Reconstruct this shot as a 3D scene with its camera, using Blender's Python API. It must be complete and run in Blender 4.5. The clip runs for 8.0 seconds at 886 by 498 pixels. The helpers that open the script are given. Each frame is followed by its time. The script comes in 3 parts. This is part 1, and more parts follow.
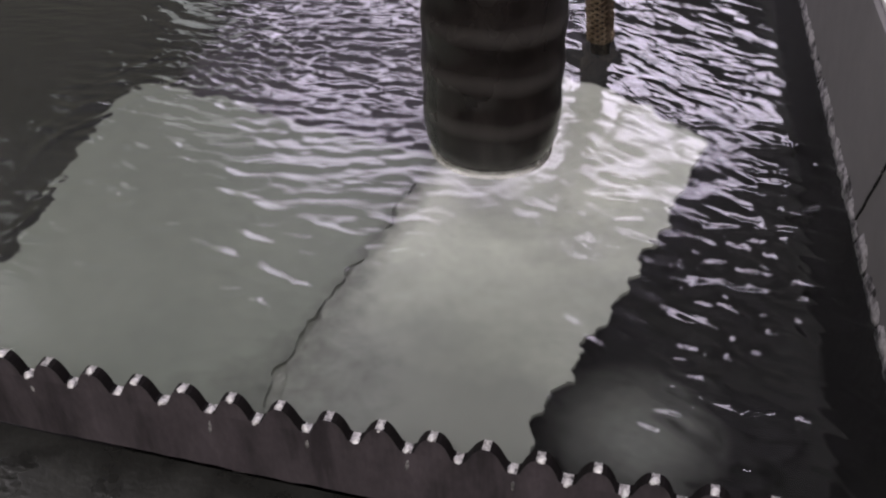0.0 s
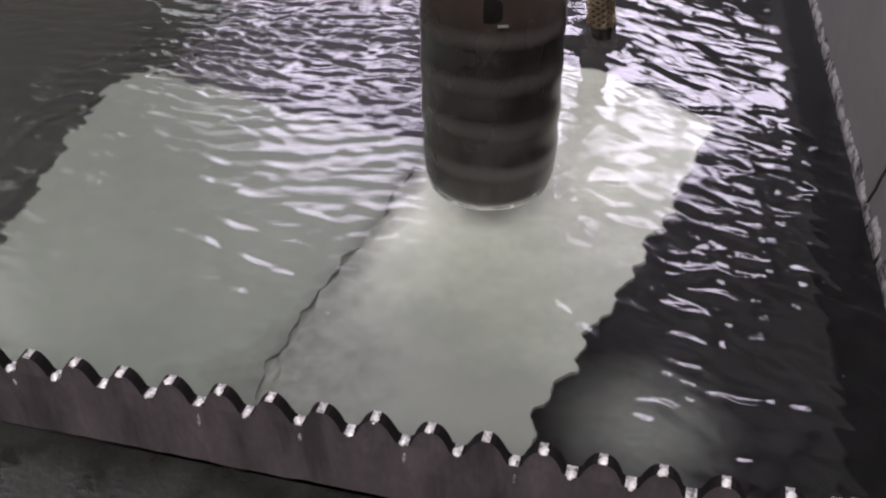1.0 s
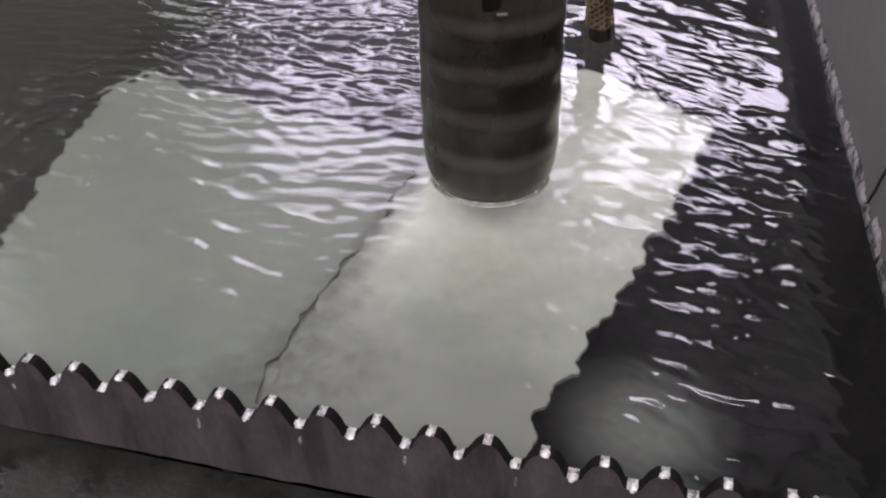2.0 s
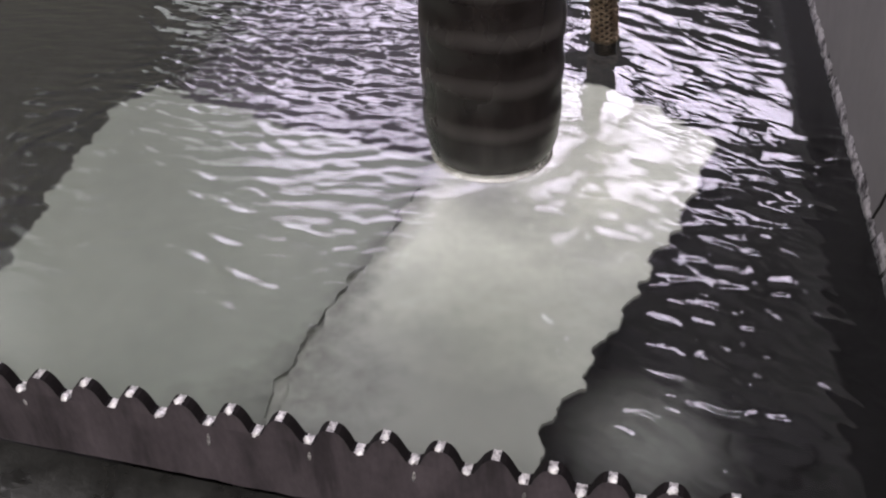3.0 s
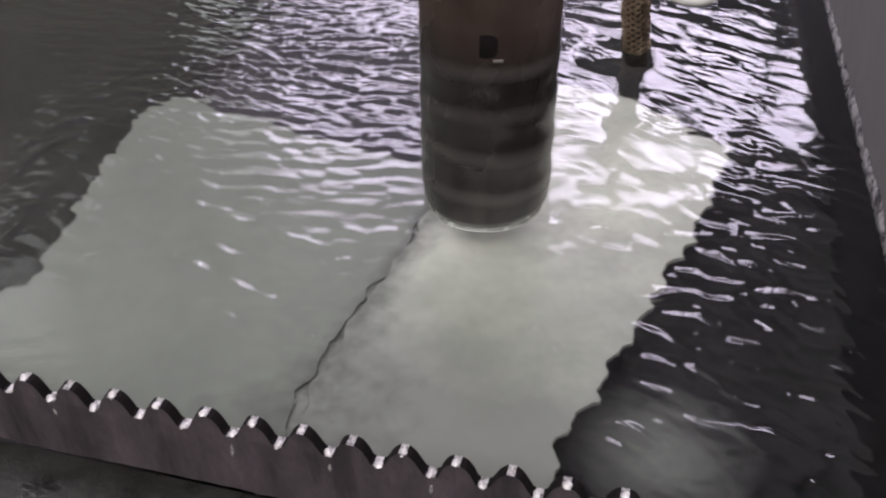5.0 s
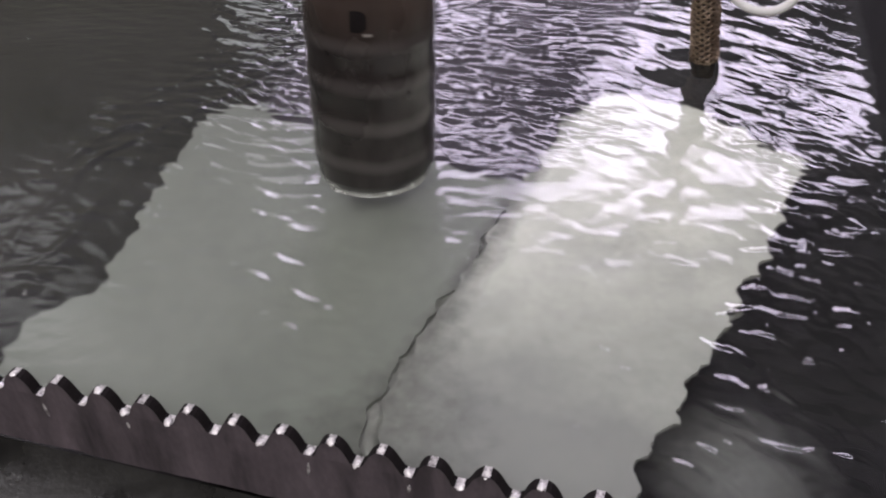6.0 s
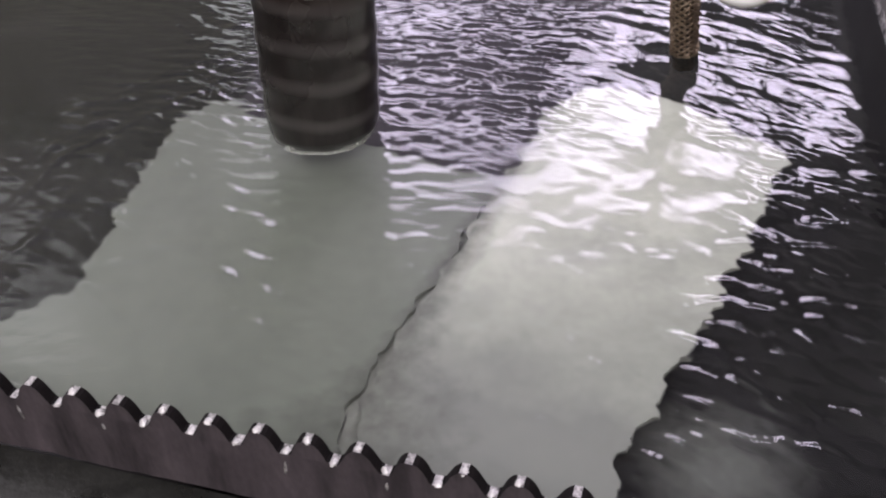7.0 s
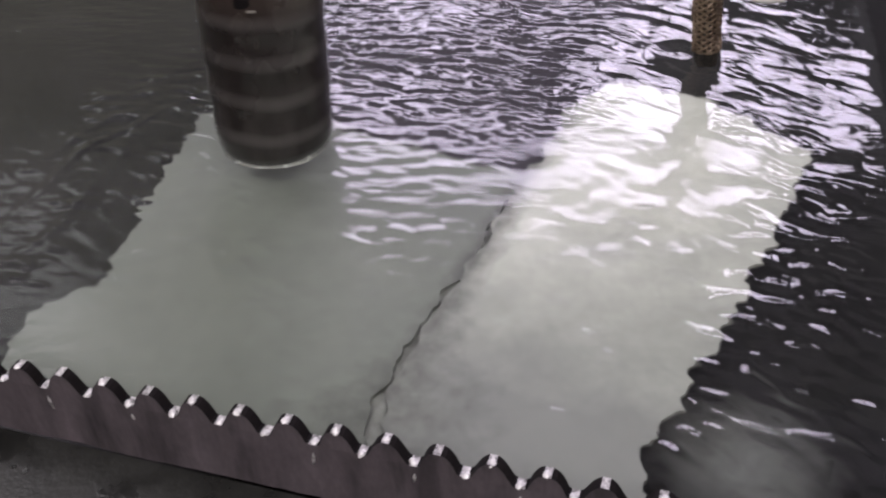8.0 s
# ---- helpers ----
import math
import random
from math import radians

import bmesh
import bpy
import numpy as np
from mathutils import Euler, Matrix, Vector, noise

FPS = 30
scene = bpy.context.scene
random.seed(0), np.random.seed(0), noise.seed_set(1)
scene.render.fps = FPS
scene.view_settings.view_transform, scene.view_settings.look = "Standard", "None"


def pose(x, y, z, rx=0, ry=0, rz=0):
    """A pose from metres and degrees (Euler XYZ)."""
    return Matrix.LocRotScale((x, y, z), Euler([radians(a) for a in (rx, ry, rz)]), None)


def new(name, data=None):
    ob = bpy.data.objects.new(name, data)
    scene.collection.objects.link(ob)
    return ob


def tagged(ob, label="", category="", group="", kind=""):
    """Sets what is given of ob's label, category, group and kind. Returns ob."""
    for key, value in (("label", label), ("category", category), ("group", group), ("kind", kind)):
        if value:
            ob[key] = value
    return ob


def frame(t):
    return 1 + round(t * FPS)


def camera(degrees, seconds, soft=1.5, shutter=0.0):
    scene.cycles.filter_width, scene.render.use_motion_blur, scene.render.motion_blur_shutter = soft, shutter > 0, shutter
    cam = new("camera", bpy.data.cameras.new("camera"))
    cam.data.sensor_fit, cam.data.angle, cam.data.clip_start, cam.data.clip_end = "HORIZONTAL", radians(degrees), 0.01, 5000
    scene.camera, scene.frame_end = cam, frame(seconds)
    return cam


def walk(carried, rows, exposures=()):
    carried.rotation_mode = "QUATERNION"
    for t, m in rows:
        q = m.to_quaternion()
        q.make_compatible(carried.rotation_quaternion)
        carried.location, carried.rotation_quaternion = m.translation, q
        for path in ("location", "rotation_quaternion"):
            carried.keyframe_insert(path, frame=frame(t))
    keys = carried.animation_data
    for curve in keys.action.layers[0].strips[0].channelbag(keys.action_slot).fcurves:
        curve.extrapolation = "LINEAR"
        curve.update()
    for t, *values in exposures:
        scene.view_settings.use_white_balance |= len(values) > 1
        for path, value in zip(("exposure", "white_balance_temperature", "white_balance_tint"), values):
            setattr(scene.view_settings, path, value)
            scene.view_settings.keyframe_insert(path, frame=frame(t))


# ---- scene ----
# ---- camera and its way ----
cam = camera(48.9, 8.0, soft=2.1, shutter=0.5)


def held(x, y, z, yaw, down, roll):
    return pose(x, y, z, 90 - down, 0, yaw) @ pose(0, 0, 0, 0, 0, roll)


CAMERA_ROWS = [
    (0.0, 0.0078, -0.0124, 0.3103, -1.53, 37.74, -1.29),
    (0.5, 0.0130, -0.0031, 0.2986, -1.29, 38.19, -1.90),
    (1.0, 0.0102, -0.0031, 0.2950, -1.34, 37.77, -1.86),
    (1.5, 0.0094, -0.0021, 0.2942, -1.58, 37.85, -1.87),
    (3.0, 0.0075, -0.0033, 0.2982, -1.26, 36.98, -2.17),
    (3.5, 0.0026, -0.0054, 0.3045, -1.58, 37.15, -2.05),
    (4.0, 0.0036, -0.0118, 0.2960, -1.56, 36.41, -2.00),
    (4.2, 0.0017, -0.0107, 0.3029, -2.27, 37.28, -1.68),
    (5.3, 0.0092, 0.0018, 0.3140, 1.38, 37.59, -2.91),
    (5.5, -0.0008, 0.0057, 0.3126, 1.96, 37.36, -2.93),
    (6.0, -0.0156, 0.0078, 0.3142, 2.00, 37.43, -3.23),
    (6.5, -0.0147, 0.0069, 0.3155, 1.63, 37.50, -3.29),
    (7.0, -0.0094, 0.0100, 0.3116, 1.34, 37.65, -3.46),
    (7.5, -0.0092, 0.0130, 0.3094, 1.75, 37.78, -3.73),
    (8.0, -0.0153, 0.0067, 0.3107, 2.36, 37.61, -3.91),
]

# ---- world, lights, exposure ----
# seconds, stops, kelvin, tint
EXPOSURES = [(0.0, -0.48, 6450, 17), (0.3, -0.46, 6450, 17), (0.5, -0.27, 6450, 17), (1.2, 0.0, 6450, 17), (4.2, 0.02, 6430, 17), (5.3, -0.04, 6390, 19), (8.0, -0.03, 6380, 20)]
world = bpy.data.worlds.new("world")
scene.world = world
world.use_nodes = True
world_nodes = world.node_tree.nodes
sky = world_nodes.new("ShaderNodeTexSky")
sky.sky_type, sky.sun_disc = "NISHITA", False
sky.sun_elevation, sky.sun_rotation = radians(40), radians(150)
world.node_tree.links.new(sky.outputs[0], world_nodes["Background"].inputs[0])
world_nodes["Background"].inputs[1].default_value = 0.1


def area_lamp(name, x, y, z, w, h, radiance, colour, tilt):
    lamp = bpy.data.lights.new(name, "AREA")
    lamp.shape, lamp.size, lamp.size_y = "RECTANGLE", w, h
    lamp.energy, lamp.color = radiance * math.pi * w * h, colour
    ob = new(name, lamp)
    ob.matrix_basis = pose(x, y, z, *tilt)
    return ob


HALL_FRONT, HALL_TOP, HALL_FLOOR = 4.5, 4.2, -0.162
# unseen window openings in the far wall, cut to place reflections on the water: x from, x to, z from, z to, radiance
WINDOWS = [(-3.30, -2.35, 2.75, 3.95, 2.4), (-1.12, -0.86, 0.70, 2.55, 2.6), (-0.80, 0.14, 1.25, 2.74, 11.0), (0.15, 0.73, 1.92, 2.86, 12.5), (0.74, 1.25, 1.74, 2.88, 15.5), (1.26, 1.73, 1.92, 2.88, 15.5), (1.74, 2.20, 2.06, 2.88, 15.5)]
# unseen overhead lights, added to brighten the slat, torch and left wall panel
FILL_OPENINGS = [(-1.2, -2.0, 1.3, 3.4, 8.5), (1.4, -2.0, 1.3, 3.4, 8.5), (-2.9, 2.1, 1.5, 2.6, 6.0)]
for x0, x1, z0, z1, glow in WINDOWS:
    area_lamp("window_daylight", (x0 + x1) / 2, HALL_FRONT + 0.16, (z0 + z1) / 2, x1 - x0, z1 - z0, glow, (0.91, 0.84, 1.0) if x1 > 0 else (0.97, 1.0, 0.88), (-90, 0, 0))
for x, y, w, h, glow in FILL_OPENINGS:
    area_lamp("fill_daylight", x, y, HALL_TOP + 0.12, w, h, glow, (1.0, 0.97, 0.94), (0, 0, 0))


# ---- materials ----
class Mat:
    """A node material with short ways to add nodes."""

    def __init__(self, name):
        self.m = bpy.data.materials.get(name) or bpy.data.materials.new(name)
        self.m.use_nodes = True
        self.t = self.m.node_tree
        self.b = self.t.nodes["Principled BSDF"]
        self.out = self.t.nodes["Material Output"]

    def add(self, kind, **values):
        n = self.t.nodes.new(kind)
        for k, v in values.items():
            n.inputs[k.replace("_", " ")].default_value = v
        return n

    def link(self, a, b):
        self.t.links.new(a, b)

    def noise(self, scale, detail=4, rough=0.55, space="Object", stretch=(1, 1, 1)):
        c = self.add("ShaderNodeTexCoord")
        mp = self.add("ShaderNodeMapping")
        mp.inputs["Scale"].default_value = stretch
        n = self.add("ShaderNodeTexNoise", Scale=scale, Detail=detail, Roughness=rough)
        self.link(c.outputs[space], mp.inputs[0])
        self.link(mp.outputs[0], n.inputs["Vector"])
        return n.outputs[0]

    def ramp(self, fac, *stops):
        r = self.add("ShaderNodeValToRGB")
        e = r.color_ramp.elements
        while len(e) < len(stops):
            e.new(0.5)
        for k, (p, c) in zip(e, stops):
            k.position, k.color = p, (*c, 1) if len(c) == 3 else c
        self.link(fac, r.inputs[0])
        return r.outputs[0]

    def mix(self, fac, a, b, kind="MIX"):
        n = self.add("ShaderNodeMix")
        n.data_type, n.blend_type = "RGBA", kind
        for sock, v in ((n.inputs[0], fac), (n.inputs[6], a), (n.inputs[7], b)):
            if isinstance(v, bpy.types.NodeSocket):
                self.link(v, sock)
            else:
                sock.default_value = v if isinstance(v, float) else (*v, 1)
        return n.outputs[2]

    def bump(self, height, strength, distance):
        n = self.add("ShaderNodeBump", Strength=strength, Distance=distance)
        self.link(height, n.inputs["Height"])
        self.link(n.outputs[0], self.b.inputs["Normal"])

    def put(self, colour=None, rough=None, metal=None):
        for key, v in (("Base Color", colour), ("Roughness", rough), ("Metallic", metal)):
            if isinstance(v, bpy.types.NodeSocket):
                self.link(v, self.b.inputs[key])
            elif v is not None:
                self.b.inputs[key].default_value = (*v, 1) if isinstance(v, tuple) else v
        return self


def surface(name, dark, light, scale, rough=(0.4, 0.6), metal=0.0, bump=0.1, depth=0.001, stretch=(1, 1, 1)):
    """A surface of two colours at two scales, with a fine relief."""
    m = Mat(name)
    big, small = m.noise(scale, 5, stretch=stretch), m.noise(scale * 9, 3, stretch=stretch)
    col = m.mix(0.3, m.ramp(big, (0.3, dark), (0.7, light)), m.ramp(small, (0.3, dark), (0.7, light)))
    r = m.ramp(big, (0.3, (rough[0],) * 3), (0.7, (rough[1],) * 3))
    m.put(col, r, metal)
    m.bump(small, bump, depth)
    return m.m


def water_material():
    m = Mat("tank_water")
    t = m.t
    t.nodes.remove(m.b)
    refr = m.add("ShaderNodeBsdfRefraction", IOR=1.33, Roughness=0.18)
    refr.inputs["Color"].default_value = (0.82, 0.86, 0.82, 1)
    glos = m.add("ShaderNodeBsdfGlossy", Roughness=0.05)
    gloss = m.add("ShaderNodeAttribute")
    gloss.attribute_name = "gloss"
    m.link(gloss.outputs["Fac"], glos.inputs["Roughness"])
    fres = m.add("ShaderNodeFresnel", IOR=1.33)
    small = m.noise(230, 2, 0.5, stretch=(0.5, 1.0, 1.0))
    bump = m.add("ShaderNodeBump", Strength=0.25, Distance=0.0016)
    m.link(small, bump.inputs["Height"])
    stirred = m.add("ShaderNodeAttribute")
    stirred.attribute_name = "stirred"
    m.link(stirred.outputs["Fac"], bump.inputs["Strength"])
    # ripples that stay in place while the others drift past
    still = m.add("ShaderNodeTexNoise", Scale=72.0, Detail=2.0, Roughness=0.5)
    slant = m.add("ShaderNodeMapping")
    slant.vector_type = "TEXTURE"
    slant.inputs["Rotation"].default_value = (0, 0, radians(-48))
    slant.inputs["Scale"].default_value = (2.4, 1.0, 1.0)
    m.link(m.add("ShaderNodeNewGeometry").outputs["Position"], slant.inputs[0])
    m.link(slant.outputs[0], still.inputs["Vector"])
    standing = m.add("ShaderNodeBump", Strength=0.16, Distance=0.0020)
    side = m.add("ShaderNodeSeparateXYZ")
    m.link(slant.inputs[0].links[0].from_socket, side.inputs[0])
    chop = m.add("ShaderNodeMapRange")
    for key, value in ((1, 0.00), (2, 0.12), (3, 0.08), (4, 0.52)):
        chop.inputs[key].default_value = value
    m.link(side.outputs[0], chop.inputs[0])
    # calmer along the tank wall
    off = m.add("ShaderNodeVectorMath")
    off.operation = "DOT_PRODUCT"
    m.link(slant.inputs[0].links[0].from_socket, off.inputs[0])
    off.inputs[1].default_value = (0.973, -0.230, 0)
    lee = m.add("ShaderNodeMapRange")
    for key, value in ((1, 0.080), (2, 0.120), (3, 1.0), (4, 0.15)):
        lee.inputs[key].default_value = value
    m.link(off.outputs["Value"], lee.inputs[0])
    both = m.add("ShaderNodeMath")
    both.operation = "MULTIPLY"
    m.link(chop.outputs[0], both.inputs[0])
    m.link(lee.outputs[0], both.inputs[1])
    m.link(both.outputs[0], standing.inputs["Strength"])
    m.link(still.outputs[0], standing.inputs["Height"])
    m.link(bump.outputs[0], standing.inputs["Normal"])
    # an added dimple that tilts the surface to darken its reflection beside the hose
    gap = m.add("ShaderNodeVectorMath")
    gap.operation = "DISTANCE"
    m.link(m.add("ShaderNodeNewGeometry").outputs["Position"], gap.inputs[0])
    gap.inputs[1].default_value = (0.131, 0.613, 0)
    bowl = m.add("ShaderNodeMapRange")
    bowl.interpolation_type = "SMOOTHSTEP"
    for key, value in ((1, 0.0), (2, 0.032), (3, 0.0), (4, 1.0)):
        bowl.inputs[key].default_value = value
    m.link(gap.outputs["Value"], bowl.inputs[0])
    dimple = m.add("ShaderNodeBump", Strength=1.0, Distance=0.0036)
    m.link(bowl.outputs[0], dimple.inputs["Height"])
    m.link(standing.outputs[0], dimple.inputs["Normal"])
    for n in (refr, glos, fres):
        m.link(dimple.outputs[0], n.inputs["Normal"])
    mixer = m.add("ShaderNodeMixShader")
    m.link(fres.outputs[0], mixer.inputs[0])
    m.link(refr.outputs[0], mixer.inputs[1])
    m.link(glos.outputs[0], mixer.inputs[2])
    m.link(mixer.outputs[0], m.out.inputs[0])
    return m.m


WATER = water_material()


def slat_material():
    """Burnt steel with slanting drag lines left by the cutting flame."""
    mat = surface("burnt_slat_steel", (0.048, 0.040, 0.046), (0.130, 0.107, 0.122), 42, (0.65, 0.85), 0.0, 0.3, 0.0006, (1, 1, 0.45))
    m = Mat("burnt_slat_steel")
    plain = m.b.inputs["Base Color"].links[0].from_socket
    slant = m.add("ShaderNodeMapping")
    slant.inputs["Rotation"].default_value = (0, radians(54), 0)
    slant.inputs["Scale"].default_value = (1.0, 1.0, 0.16)
    m.link(m.add("ShaderNodeNewGeometry").outputs["Position"], slant.inputs[0])
    lines = m.add("ShaderNodeTexNoise", Scale=85.0, Detail=3.0, Roughness=0.6)
    m.link(slant.outputs[0], lines.inputs["Vector"])
    groove = m.ramp(lines.outputs[0], (0.30, (0.50, 0.49, 0.50)), (0.46, (0.95, 0.95, 0.95)), (0.74, (1.25, 1.22, 1.24)))
    m.put(m.mix(1.0, plain, groove, "MULTIPLY"))
    m.bump(lines.outputs[0], 0.3, 0.0010)
    return mat


def glint_material():
    """Dark oxide with pale flecks that put reflected light into the colour."""
    m = Mat("glint_flecked_steel")
    fleck, fine = m.noise(300, 3), m.noise(900, 2)
    col = m.mix(0.25, m.ramp(fleck, (0.40, (0.03, 0.027, 0.028)), (0.60, (0.70, 0.67, 0.68))), m.ramp(fine, (0.4, (0.2, 0.19, 0.19)), (0.6, (1, 0.98, 0.98))))
    m.put(col, 0.34, 0.3)
    m.bump(fleck, 0.5, 0.0006)
    return m.m


# near-white colour of the painted glints
GLINT_STEEL = surface("glint_steel", (0.55, 0.53, 0.54), (1.0, 0.98, 0.98), 300, (0.25, 0.4), 0.25, 0.4, 0.0004)
SLAT_STEEL = slat_material()
GLINT_FLECKS = glint_material()


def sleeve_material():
    """Oxidised steel, browner towards the top; soft pale rings put water reflections into the colour."""
    m = Mat("heat_tint_reflection_sleeve")
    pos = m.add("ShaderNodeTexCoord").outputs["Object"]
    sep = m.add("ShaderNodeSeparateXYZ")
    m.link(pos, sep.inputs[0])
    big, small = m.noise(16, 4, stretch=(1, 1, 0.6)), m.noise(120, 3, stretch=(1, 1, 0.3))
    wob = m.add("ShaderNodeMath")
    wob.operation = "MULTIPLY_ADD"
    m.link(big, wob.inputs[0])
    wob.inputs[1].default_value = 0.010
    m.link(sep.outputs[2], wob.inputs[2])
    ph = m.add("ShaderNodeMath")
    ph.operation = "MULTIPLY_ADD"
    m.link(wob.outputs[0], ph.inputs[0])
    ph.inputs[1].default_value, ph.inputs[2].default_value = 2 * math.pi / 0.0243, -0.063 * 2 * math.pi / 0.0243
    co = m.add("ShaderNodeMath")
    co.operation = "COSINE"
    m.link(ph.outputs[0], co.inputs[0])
    # pale bands coloured in where ripples would be mirrored
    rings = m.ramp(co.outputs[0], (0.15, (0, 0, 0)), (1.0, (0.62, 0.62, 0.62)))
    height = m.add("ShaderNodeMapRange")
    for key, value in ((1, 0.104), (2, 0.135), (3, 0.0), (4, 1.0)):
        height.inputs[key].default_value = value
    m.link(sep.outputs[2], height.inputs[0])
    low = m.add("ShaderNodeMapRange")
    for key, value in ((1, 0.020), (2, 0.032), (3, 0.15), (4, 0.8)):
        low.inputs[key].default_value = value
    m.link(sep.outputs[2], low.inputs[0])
    sheen = m.mix(low.outputs[0], (0.0, 0.0, 0.0), rings)
    base = m.mix(sheen, m.ramp(small, (0.3, (0.015, 0.012, 0.0115)), (0.7, (0.030, 0.024, 0.023))), m.ramp(big, (0.3, (0.085, 0.078, 0.076)), (0.7, (0.125, 0.115, 0.111))))
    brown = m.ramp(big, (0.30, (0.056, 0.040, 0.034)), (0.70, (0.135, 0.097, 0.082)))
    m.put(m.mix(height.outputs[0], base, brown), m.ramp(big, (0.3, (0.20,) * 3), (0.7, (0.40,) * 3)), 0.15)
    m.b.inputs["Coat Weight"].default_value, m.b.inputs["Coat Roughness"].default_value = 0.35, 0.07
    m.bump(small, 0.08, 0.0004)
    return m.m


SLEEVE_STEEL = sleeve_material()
# black that paints shade on the tooth slopes and in the sleeve's slot
SHADE_BLACK = surface("shade_black", (0.005, 0.004, 0.0045), (0.016, 0.013, 0.014), 70, (0.75, 0.95), 0.0, 0.3, 0.0004)


def crust_material():
    """Pale lime in broken patches on dark dirt."""
    m = Mat("mineral_crust")
    patch, fine = m.noise(95, 5, 0.65), m.noise(420, 3)
    col = m.mix(0.25, m.ramp(patch, (0.42, (0.020, 0.018, 0.020)), (0.56, (0.50, 0.48, 0.50))), m.ramp(fine, (0.4, (0.04, 0.04, 0.04)), (0.65, (0.62, 0.60, 0.62))))
    m.put(col, 0.6)
    m.b.inputs["Specular IOR Level"].default_value = 0.2
    m.bump(fine, 0.5, 0.0008)
    return m.m


CRUST = crust_material()
WHITE_PAINT = surface("white_paint", (0.70, 0.70, 0.69), (0.82, 0.82, 0.80), 8, (0.35, 0.5))
# whitened so the rim imitates the glint of clinging water
RIM_GLINT = surface("nozzle_rim_glint", (0.50, 0.49, 0.48), (1.0, 1.0, 0.98), 230, (0.12, 0.30), 0.8, 0.5, 0.0010)
NOZZLE_STEEL = surface("bright_lip", (0.22, 0.20, 0.18), (0.42, 0.40, 0.37), 200, (0.3, 0.5), 0.5, 0.25, 0.0005)


def plate_material(name, dark, light, scale, rough, metal, reach, end_grey):
    """Plate steel with slag dust burnt on in uneven tongues along the cut joint."""
    mat = surface(name, dark, light, scale, rough, metal, 0.15, 0.0006)
    m = Mat(name)
    plain = m.b.inputs["Base Color"].links[0].from_socket
    sep = m.add("ShaderNodeSeparateXYZ")
    m.link(m.add("ShaderNodeTexCoord").outputs["Object"], sep.inputs[0])
    # distance from the joint, which runs from (-0.064, 0.315) to (0.020, 0.510)
    far = m.add("ShaderNodeVectorMath")
    far.operation = "DOT_PRODUCT"
    m.link(m.add("ShaderNodeTexCoord").outputs["Object"], far.inputs[0])
    far.inputs[1].default_value = (0.918, -0.396, 0)
    off = m.add("ShaderNodeMath")
    off.operation = "ADD"
    m.link(far.outputs["Value"], off.inputs[0])
    off.inputs[1].default_value = 0.1835
    size = m.add("ShaderNodeMath")
    size.operation = "ABSOLUTE"
    m.link(off.outputs[0], size.inputs[0])
    wob = m.add("ShaderNodeMath")
    wob.operation = "MULTIPLY_ADD"
    m.link(m.noise(75, 6, 0.65), wob.inputs[0])
    wob.inputs[1].default_value = 0.036
    near = m.add("ShaderNodeMapRange")
    for key, value in ((1, 0.330), (2, 0.40), (3, 0.38), (4, 1.5)):
        near.inputs[key].default_value = value
    m.link(sep.outputs[1], near.inputs[0])
    narrowed = m.add("ShaderNodeMath")
    narrowed.operation = "MULTIPLY"
    m.link(size.outputs[0], narrowed.inputs[0])
    m.link(near.outputs[0], narrowed.inputs[1])
    m.link(narrowed.outputs[0], wob.inputs[2])
    stain = m.add("ShaderNodeMapRange")
    for key, value in ((1, 0.015), (2, 0.028 + reach), (3, 0.79), (4, 0.0)):
        stain.inputs[key].default_value = value
    m.link(wob.outputs[0], stain.inputs[0])
    # greyer towards the end next to the slat, with an uneven edge
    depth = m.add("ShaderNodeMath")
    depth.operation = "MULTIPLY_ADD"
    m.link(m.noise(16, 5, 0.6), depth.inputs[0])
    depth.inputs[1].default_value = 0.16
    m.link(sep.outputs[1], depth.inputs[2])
    greying = m.add("ShaderNodeMapRange")
    for key, value in ((1, 0.38), (2, 0.54), (3, end_grey), (4, 0.0)):
        greying.inputs[key].default_value = value
    m.link(depth.outputs[0], greying.inputs[0])
    greyed = m.mix(greying.outputs[0], plain, (0.150, 0.150, 0.149))
    m.put(m.mix(stain.outputs[0], greyed, (0.050, 0.050, 0.047)))
    return mat


PLATE_DULL = plate_material("dull_plate", (0.130, 0.137, 0.124), (0.180, 0.187, 0.168), 9, (0.45, 0.62), 0.1, 0.008, 0.0)
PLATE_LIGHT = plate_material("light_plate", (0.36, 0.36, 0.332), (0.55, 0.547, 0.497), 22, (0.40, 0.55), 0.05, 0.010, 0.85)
TANK_FLOOR = surface("tank_floor_sludge", (0.017, 0.0165, 0.0170), (0.044, 0.042, 0.0435), 12, (0.6, 0.9), 0.0, 0.4, 0.003)
# dark colour that stands in for the water's gloom on the wall
UNDERWATER_DARK = surface("underwater_dark", (0.021, 0.0200, 0.0212), (0.046, 0.0436, 0.0456), 16, (0.6, 0.9), 0.0, 0.4, 0.002)
UNDERWATER_DARK.node_tree.nodes["Principled BSDF"].inputs["Specular IOR Level"].default_value = 0.03
MURK = surface("grey_murk", (0.045, 0.040, 0.049), (0.085, 0.076, 0.090), 14, (0.7, 0.9), 0.0, 0.4, 0.002)
MURK.node_tree.nodes["Principled BSDF"].inputs["Specular IOR Level"].default_value = 0.05
TANK_PAINT = surface("tank_grey_paint", (0.17, 0.163, 0.168), (0.225, 0.217, 0.222), 7, (0.7, 0.85), 0.0, 0.1, 0.0005)
TANK_PAINT.node_tree.nodes["Principled BSDF"].inputs["Specular IOR Level"].default_value = 0.12
DARK_TRAY = surface("wet_dark_tray", (0.007, 0.0073, 0.0066), (0.026, 0.026, 0.023), 30, (0.12, 0.60), 0.0, 0.2, 0.0015)
